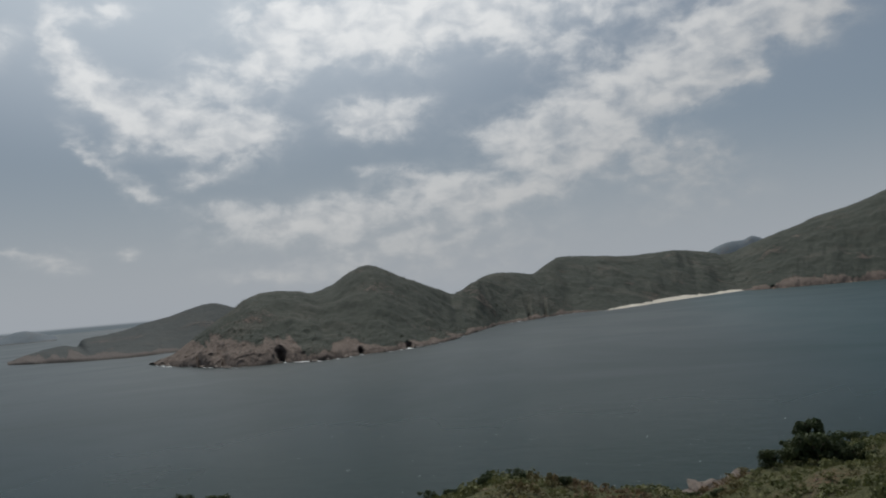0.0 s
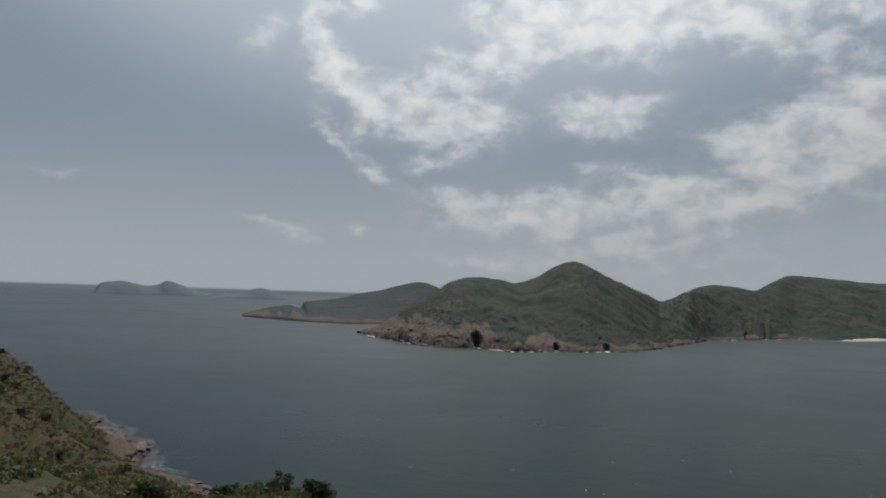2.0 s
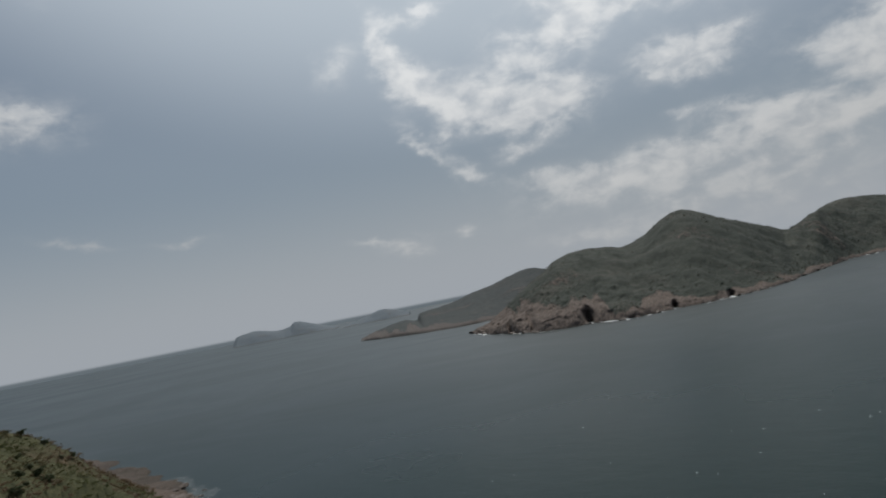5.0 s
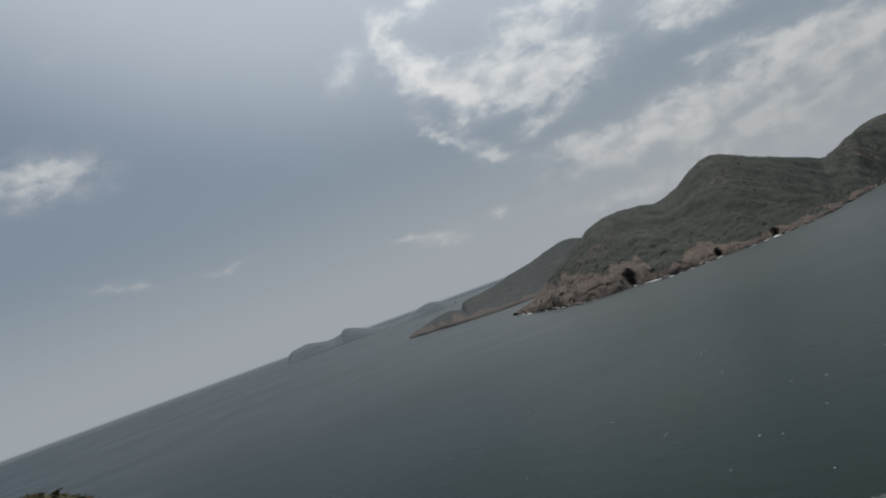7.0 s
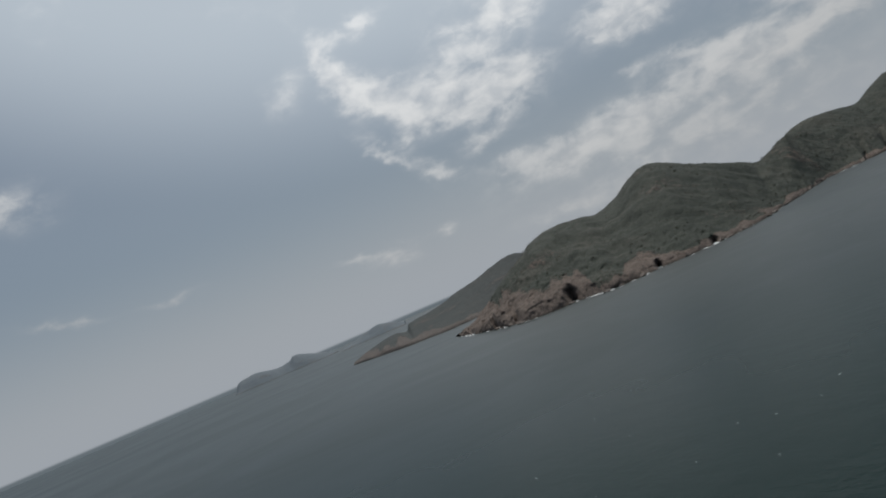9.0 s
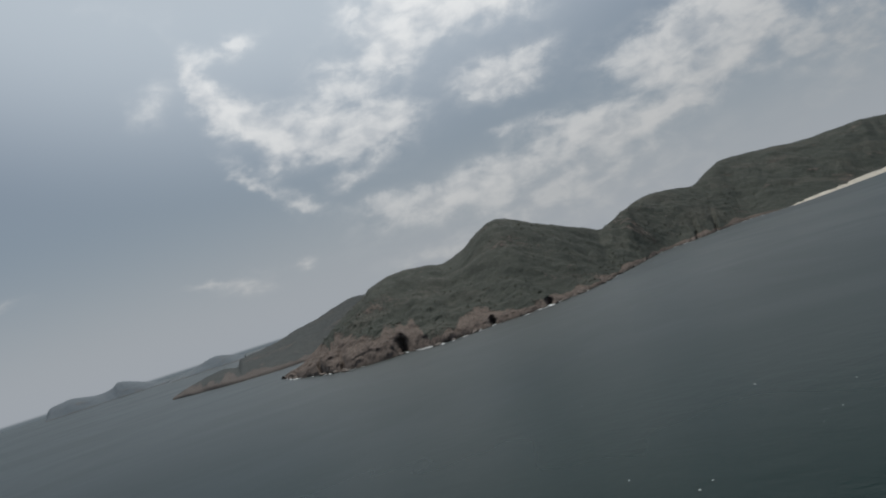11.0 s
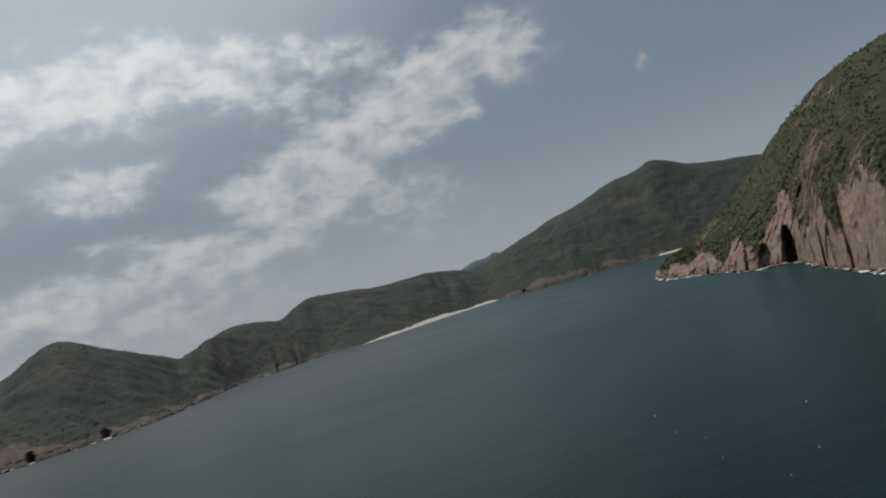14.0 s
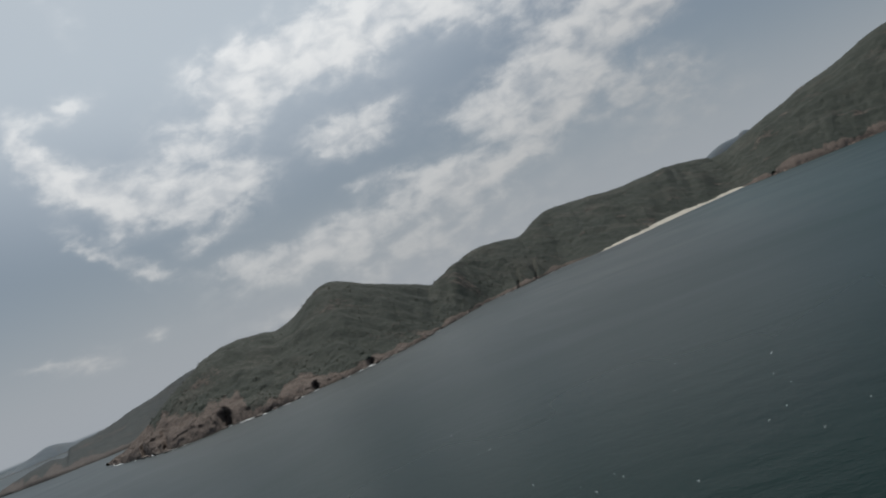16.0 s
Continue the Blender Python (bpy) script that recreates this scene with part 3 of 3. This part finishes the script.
# ---------------------------------------------------------------- the near shore, below the start of the flight
SHORE = [
    (-494, 150), (-353, 217), (-276, 200), (-225, 184), (-211, 179), (-195, 172), (-176, 166), (-155, 150), (-127, 146), (-97, 149),
    (-56, 166), (-38, 164), (-28, 168), (-20, 170), (-12, 172), (-4, 175), (5, 178), (12, 186), (20, 192), (30, 192), (40, 188),
    (62, 181), (104, 172), (147, 160), (214, 143), (314, 47),
]
SPURS = [
    [(-38.7, -57.7, 48.4), (-44.2, 43.9, 36.9), (-75.5, 72.2, 26.5), (-94.6, 85.4, 21.2), (-127.0, 121.9, 8.4), (-148.2, 128.2, 4.3)],
    [(-159.0, 14.0, 56.0), (-182.0, 95.0, 37.5), (-199.0, 124.0, 32.0), (-194.0, 135.0, 26.5), (-190.0, 143.0, 19.5), (-186.0, 149.0, 12.5), (-181.0, 156.0, 5.0)],
    [(-0.1, -73.6, 38.3), (0.1, 50.2, 34.7), (-28.0, 65.0, 30.4), (-43.0, 71.0, 29.4), (-52.0, 80.0, 26.6), (-50.0, 94.0, 17.0)],
    [(-12.5, 40.8, 36.9), (-12.0, 85.0, 28.4), (-4.0, 89.0, 25.8), (3.0, 93.0, 23.2), (7.0, 101.0, 19.0)],
    [(30.0, 40.0, 36.0), (23.0, 98.0, 25.0), (19.0, 109.0, 22.5), (20.0, 121.0, 16.0)],
    [(62.9, -69.9, 41.7), (50.0, 60.0, 34.0), (31.0, 115.0, 24.0), (37.0, 134.0, 20.0)],
    [(74.9, 68.5, 33.0), (66.0, 118.0, 26.0), (87.0, 140.0, 23.0)],
    [(8.3, 126.3, 7.1), (26.1, 145.3, 13.5), (58.9, 135.1, 20.0), (87.7, 160.2, 20.5), (139.8, 157.7, 25.9)],
]
shore_x, shore_y = np.array(SHORE).T


def near_height(x, y):
    d = np.interp(x, shore_x, shore_y) - y + 5.0 * fractal(x / 16, 0.3, 2, 4)
    total = math.exp(min(0.085 * max(d, 0), 11.0) / 1.2)
    for spur in SPURS:
        for (ax, ay, az), (bx, by, bz) in zip(spur, spur[1:]):
            f = ((x - ax) * (bx - ax) + (y - ay) * (by - ay)) / ((bx - ax) ** 2 + (by - ay) ** 2)
            f = min(1.0, max(0.0, f))
            r = math.hypot(x - ax - f * (bx - ax), y - ay - f * (by - ay))
            total += 0.6 * math.exp((az + f * (bz - az) - 0.58 * (math.sqrt(r * r + 25) - 5)) / 1.2)
    best = 1.2 * math.log(total)
    best += 1.3 * fractal(x / 22, y / 22, 4.0, 4) + 0.5 * fractal(x / 5, y / 5, 6.0, 3)
    if d < 0:
        return max(-6.0, d * 0.35 - 0.4)
    shelf = 0.5 + 0.16 * d + (0.012 + 0.003 * float(smooth(-x, 150, 190))) * d * d + 1.4 * abs(fractal(x / 7, y / 7, 8.0, 4))
    return min(best, shelf)


xs, ys = np.arange(-420, 321, 1.8), np.arange(-140, 216, 1.8)
near_v = np.array([(x, y, near_height(x, y)) for x in xs for y in ys])
inland = np.interp(near_v[:, 0], shore_x, shore_y) - near_v[:, 1]
near_b = np.clip(1.1 - near_v[:, 2] / (4.5 + 5.0 * smooth(-near_v[:, 0], 150, 180)), 0, 1)
near_b = np.maximum(near_b, [0.20 + 0.28 * fractal(x / 14, y / 14, 3.3, 3) for x, y, z in near_v])
near_b = np.maximum(near_b, 0.85 * (1 - smooth(inland, 9, 20)))   # bare rock along the water
m = len(ys)
near_ob = mesh_object("near_hillside", near_v, [(i * m + j, (i + 1) * m + j, (i + 1) * m + j + 1, i * m + j + 1)
                      for i in range(len(xs) - 1) for j in range(m - 1)], M_NEAR)
near_ob.data.attributes.new("rock", "FLOAT", "POINT").data.foreach_set("value", near_b.astype(np.float32))
tagged(near_ob, "green and brown scrub hillside above a rocky shore", "hillside", kind="structure")

# ---------------------------------------------------------------- scrub
fine_clumps = [leafy(rng, 24, 0.34, 0.8) for _ in range(8)]
rough_clumps = [leafy(rng, 16, 0.55, lumps=3) for _ in range(5)]
tiny_clumps = [leafy(rng, 7, 0.8, lumps=2) for _ in range(4)]
near_x, near_y = near_v[:, 0], near_v[:, 1]
seen_part = ((near_x > -225) & (near_x < -60) & (near_y > 45)) | ((near_x > -70) & (near_x < 25) & (near_y > 35) & (near_y < 120)) | ((near_x > 0) & (near_x < 110) & (near_y > 95))
places = pick(near_v[seen_part], near_b[seen_part], 44000, rng, limit=0.6, jitter=1.2)
places[:, 2] -= 0.12
sizes = 0.32 + 0.75 * rng.random(len(places)) ** 2.5
tagged(scatter("scrub", places, sizes, fine_clumps, M_LEAF, rng), "dense low green scrub over the near hillside", "scrub", kind="stuff")
places = pick(near_v[~seen_part], near_b[~seen_part], 24000, rng, limit=0.6, jitter=1.2)
tagged(scatter("scrub", places, 0.45 + 0.7 * rng.random(len(places)) ** 2, tiny_clumps, M_LEAF, rng),
       "low green and rusty scrub over the rest of the hillside", "scrub", kind="stuff")
places = pick(cliff_v, cliff_b, 9000, rng, limit=0.44, jitter=2.0)
tagged(scatter("scrub", places, 0.4 + 1.1 * rng.random(len(places)) ** 3, rough_clumps, M_LEAF_CLIFF, rng),
       "dark green scrub over the steep cliff headland", "scrub", kind="stuff")
places = pick(head_v, head_b, 9000, rng, limit=0.44, jitter=3.0) - np.array([0, 0, 0.25])
tagged(scatter("scrub", places, 0.5 + 0.7 * rng.random(len(places)) ** 2, tiny_clumps, M_LEAF_FAR, rng),
       "dark green scrub over the domed headland", "scrub", kind="stuff")
places = pick(mount_v, mount_b, 6000, rng, limit=0.44, jitter=3.0) - np.array([0, 0, 0.4])
tagged(scatter("scrub", places, 0.7 + 0.7 * rng.random(len(places)) ** 2, tiny_clumps, M_LEAF_FAR, rng),
       "dark green scrub over the mountain", "scrub", kind="stuff")


# ---------------------------------------------------------------- trees and bushes
def part(name, verts, tris, mat, parent):
    ob = triangles(name, verts, tris, mat)
    ob.parent = parent
    return ob


def tube(points, radii, sides=7):
    verts, tris = [], []
    for (x, y, z), r in zip(points, radii):
        verts += [(x + r * math.cos(k * math.tau / sides), y + r * math.sin(k * math.tau / sides), z) for k in range(sides)]
    for j in range(len(points) - 1):
        for k in range(sides):
            a, b = j * sides + k, j * sides + (k + 1) % sides
            tris += [(a, b, b + sides), (a, b + sides, a + sides)]
    return verts, tris


def tree(name, height, spread, leaves, label, category, seed, foot=0.12):
    """A tapered, forked trunk under a crown of leaf clumps."""
    r = np.random.default_rng(seed)
    base = new(name)
    trunk_v, trunk_t = [], []
    tips = []
    for k in range(6):
        a = k * math.tau / 6 + r.uniform(-0.4, 0.4)
        reach = spread * r.uniform(0.35, 0.75) if k else 0.1
        top = height * r.uniform(0.5, 0.85)
        pts = [(0, 0, -0.6), (0.03 * height, 0, height * 0.2)] + [(reach * f * math.cos(a), reach * f * math.sin(a), height * 0.2 + (top - height * 0.2) * f ** 0.8) for f in (0.35, 0.7, 1.0)]
        v, t = tube(pts, [0.035 * height, 0.028 * height, 0.018 * height, 0.012 * height, 0.005 * height])
        trunk_t += [tuple(i + len(trunk_v) for i in f) for f in t]
        trunk_v += v
        tips.append(pts[-1])
    part("trunk", trunk_v, trunk_t, M_BARK, base)
    crown_v, crown_t = [], []
    for k in range(14):
        x, y, z = tips[k % 6]
        f = r.uniform(0.35, 1.0)
        s = spread * r.uniform(0.38, 0.6) * (1.15 - 0.45 * f)
        p, t = leafy(r, leaves // 14, 0.22, 1.0, 4)
        p = p * s + np.array([x * f * 1.2 + r.normal() * 0.12 * spread, y * f * 1.2 + r.normal() * 0.12 * spread, height * (foot + (0.8 - foot) * f) - 0.2 * s])
        crown_t += [tuple(np.array(q) + len(crown_v)) for q in t]
        crown_v += list(p)
    part("crown", crown_v, crown_t, M_LEAF_DARK, base)
    return tagged(base, label, category, group=category + "s on the near hillside")


def stand(ob, x, y, turn=0.0):
    ob.matrix_basis = pose(x, y, near_height(x, y), 0, 0, turn)


tall = tree("tree", 7.2, 2.8, 6000, "dense dark green rounded tree standing above the scrub", "tree", 1, -0.15)
stand(tall, 22, 115.5)
for x, y, turn, scale in ((19.2, 114.6, 200, 0.6), (24.9, 114.4, 80, 0.6)):
    other = copy_thing(tall, pose(x, y, near_height(x, y), 0, 0, turn))
    other.scale = (scale, scale, scale)
low = tree("bush", 2.6, 2.0, 1700, "dark green rounded bush in low scrub", "bush", 2, -0.25)
stand(low, -32.4, 81)
for x, y, turn, scale in ((-28.4, 83, 40, 1.0), (-24.4, 82, 200, 0.8), (-36.4, 79, 130, 0.8), (-41.4, 77, 20, 1.0), (-44.4, 75, 200, 0.8), (-49.4, 73, 90, 0.7), (-41.4, 59, 10, 0.8),
                          (-46.4, 61, 60, 0.6), (-103.4, 103, 160, 0.9), (-156.4, 112, 70, 1.0), (-175.4, 114, 30, 1.0), (-171.4, 122, 140, 0.8), (-144.4, 100, 10, 0.9),
                          (-11.4, 81, 220, 0.55), (-14.4, 79, 100, 0.5), (-7.4, 86.4, 10, 0.5), (5.6, 101.4, 40, 0.5), (13.6, 138.4, 90, 1.0), (28.6, 133.4, 150, 0.9), (33.6, 139.4, 10, 1.0),
                          (38.6, 141.4, 240, 0.8), (46.6, 138.4, 60, 0.9), (21.2, 108.9, 20, 1.7), (19.2, 109.9, 120, 1.4), (23.2, 109.9, 250, 1.4), (25.4, 111.4, 80, 1.1),
                          (16.1, 109.4, 10, 1.0), (-18.4, 82, 20, 0.6), (-15.4, 84, 130, 0.5), (-21.4, 84, 240, 0.6), (8.6, 104.4, 70, 0.5)):
    other = copy_thing(low, pose(x, y, near_height(x, y), 0, 0, turn))
    other.scale = (scale, scale, scale)


shrubs = random.Random(21)
for k in range(85):
    x, y, scale = ((shrubs.uniform(-200, -135), shrubs.uniform(78, 140), shrubs.uniform(0.35, 0.85)) if k < 50 else
                   (shrubs.uniform(-62, -22), shrubs.uniform(55, 88), shrubs.uniform(0.2, 0.36)) if k < 70 else
                   (shrubs.uniform(8, 45), shrubs.uniform(108, 140), shrubs.uniform(0.3, 0.7)))
    if near_height(x, y) < 6.0:
        continue
    other = copy_thing(low, pose(x, y, near_height(x, y) - 0.1, 0, 0, shrubs.uniform(0, 360)))
    other.scale = (scale, scale, scale * shrubs.uniform(0.7, 1.0))


# ---------------------------------------------------------------- rocks at the water
M_ROCK, n = material("shore_rock")
where = n.add("ShaderNodeNewGeometry").outputs["Position"]
crack = n.noise(where, 0.9, 7.0, 0.68, 0.6)
stain = n.noise(where, 0.22, 4.0, 0.6)
tone = n.mix(n.ramp(crack, 0.3, 0.7), rgb(0.065, 0.052, 0.044), rgb(0.165, 0.127, 0.10))
tone = n.mix(n.ramp(stain, 0.5, 0.7), tone, rgb(0.20, 0.155, 0.125))
level = n.add("ShaderNodeSeparateXYZ", {0: where}).outputs[2]
tone = n.mix(n.ramp(n.math("ADD", level, crack), 0.6, 1.6, 0.8, 0.0), tone, rgb(0.04, 0.035, 0.03))
finish(n, tone, 0.75, crack, 0.8, 0.35)


M_CLIFF_ROCK, n = material("cliff_rock")
where = n.add("ShaderNodeNewGeometry").outputs["Position"]
crack = n.noise(where, 0.7, 7.0, 0.68, 0.6)
tone = n.mix(n.ramp(crack, 0.3, 0.7), rgb(0.16, 0.115, 0.09), rgb(0.40, 0.29, 0.225))
level = n.add("ShaderNodeSeparateXYZ", {0: where}).outputs[2]
tone = n.mix(n.ramp(n.math("ADD", level, crack), 0.6, 1.8, 0.75, 0.0), tone, rgb(0.06, 0.05, 0.042))
finish(n, tone, 0.8, crack, 0.8, 0.4)


def boulder(seed, flat, mat=M_ROCK):
    bm = bmesh.new()
    bmesh.ops.create_icosphere(bm, subdivisions=3, radius=1)
    r = random.Random(seed)
    planes = [(Vector((r.uniform(-1, 1), r.uniform(-1, 1), r.uniform(-0.4, 1))).normalized(), r.uniform(0.42, 0.78)) for _ in range(11)]
    for v in bm.verts:
        for way, cut in planes:      # broken flat faces
            over = v.co.dot(way) - cut
            if over > 0:
                v.co -= way * over
        v.co *= 1 + 0.10 * noise.fractal(v.co * 2 + Vector((seed, 0, 0)), 0.9, 2.1, 4)
        v.co.z *= flat
    data = bpy.data.meshes.new("boulder")
    bm.to_mesh(data)
    bm.free()
    data.materials.append(mat)
    return data


stones = [boulder(k, 0.26 + 0.10 * (k % 3)) for k in range(6)]
r = random.Random(4)
for k in range(200):
    if k >= 120:
        x, far_out = (r.uniform(-40, -2), r.uniform(-2, 9)) if k % 2 else (r.uniform(-214, -150), r.uniform(-2, 8))
    elif k < 45:
        x, far_out = r.uniform(-40, 12), r.uniform(-6, 9)
    elif k < 85:
        x, far_out = r.uniform(-225, -120), r.uniform(-4, 7)
    else:
        x, far_out = r.uniform(10, 40), r.uniform(0, 6)
    y = float(np.interp(x, shore_x, shore_y)) - far_out
    size = r.uniform(0.6, 1.7) if k % 5 else r.uniform(1.8, 2.9)
    rock = new("boulder", stones[k % 6])
    rock.matrix_basis = pose(x, y, max(near_height(x, y), -0.6) + 0.05 * size, r.uniform(-14, 14), r.uniform(-14, 14), r.uniform(0, 360)) @ Matrix.Diagonal((size * r.uniform(1, 1.7), size, size, 1))
    tagged(rock, "brown weathered boulder at the edge of the water", "rock", group="boulders on the near shore")

def along_shore(line, lo, hi, least, most):
    """A pose for a rock at the water's edge somewhere on a shore line."""
    sx, sy, _, rx, ry, _ = line[r.randint(lo, hi)]
    far_in, reach, size = r.uniform(-3.5, 3.0), math.hypot(rx - sx, ry - sy), r.uniform(least, most) * (0.7 + 0.3 * r.random())
    return pose(sx + (rx - sx) / reach * far_in, sy + (ry - sy) / reach * far_in, 0.12 * size, r.uniform(-14, 14), r.uniform(-14, 14),
                r.uniform(0, 360)) @ Matrix.Diagonal((size * r.uniform(1, 1.6), size, size, 1))


blocks = [boulder(20 + k, 0.45 + 0.12 * (k % 3), M_CLIFF_ROCK) for k in range(4)]
for k in range(70):
    rock = new("boulder", blocks[k % 4])
    rock.matrix_basis = along_shore(cliff_line, 60, 560, 1.2, 3.2)
    tagged(rock, "broken pinkish boulder at the foot of the cliff", "rock", group="boulders below the cliff")
for line, lo, hi, count, least, most, mat, text in (
        (head_line, 10, 520, 110, 1.6, 4.2, M_ROCK, "dark wet boulders below the far headland"),
        (mount_line, 40, 240, 60, 2.0, 5.0, M_CLIFF_ROCK, "pale brown boulders on the shore below the mountain")):
    verts, tris = [], []
    for k in range(count):
        data, m4 = blocks[k % 4], along_shore(line, lo, hi, least, most)
        n0 = len(verts)
        verts += [tuple(m4 @ v.co) for v in data.vertices]
        tris += [tuple(n0 + i for i in p.vertices) for p in data.polygons]
    tagged(triangles("boulders", verts, tris, mat), text, "rock", kind="stuff")

# white water
near_line = np.array([(x, y + 1, 0, x + 0.2, y - 40, 0) for x, y in SHORE], float)
foam_line("foam", spline(near_line, 160)[40:150], 9, rng, "white surf breaking on the near rocks", 11.0)
near_fine = spline(near_line, 320)
for lo, hi, wide, seed, text in ((-36, -1, 4.2, 21.0, "churned white surf round a flat rock point"), (6, 40, 5, 22.0, "white surf at the foot of a bare rock slope"),
                                 (-216, -140, 9.0, 23.0, "white surf round a small rocky point")):
    stretch = near_fine[(near_fine[:, 0] > lo) & (near_fine[:, 0] < hi)][::3]
    foam_line("foam", stretch, wide, rng, text, seed, -0.25)
foam_line("foam", head_line[::2], 8, rng, "thin white surf along the far rocky headland", 12.0, -0.02, mat=M_SURF)
foam_line("foam", cliff_line[::3], 7, rng, "white surf at the foot of the cliff", 13.0, -0.3, mat=M_SURF)
foam_line("foam", mount_line[::3], 5, rng, "thin white surf along a far rocky shore", 14.0, 0.15)
foam_line("foam", pen_line[::3], 5, rng, "thin white surf round a far point", 15.0, 0.15)
foam_line("foam", head_line[:30], 16, rng, "white surf round the tip of the headland", 16.0, -0.45, mat=M_SURF)
foam_line("foam", cliff_line[:150:3], 12, rng, "white surf round the point of the cliff", 17.0, -0.5, mat=M_SURF)

# small white flecks on the water off the near shore, modelled as sun glints
glint_v, glint_t = [], []
r = random.Random(9)
for k in range(220):
    x, y = r.uniform(-110, 70), r.uniform(150, 330)
    if y < float(np.interp(x, shore_x, shore_y)) + 6 or fractal(x / 30, y / 30, 2.2, 3) < -0.05:
        continue
    size, turn = r.uniform(0.06, 0.13) * (1.8 if r.random() < 0.08 else 1.0), r.uniform(0, math.pi)
    n0 = len(glint_v)
    for j in range(5):
        a = turn + j * math.tau / 5
        glint_v.append((x + size * 1.5 * math.cos(a) * r.uniform(0.6, 1.2), y + size * math.sin(a) * r.uniform(0.6, 1.2), 0.10 + 0.06 * r.random()))
    glint_t += [(n0, n0 + 1, n0 + 2), (n0, n0 + 2, n0 + 3), (n0, n0 + 3, n0 + 4)]
tagged(triangles("foam", glint_v, glint_t, M_SURF), "scattered small white flecks on dark water, standing in for sun glints", "foam", kind="stuff")
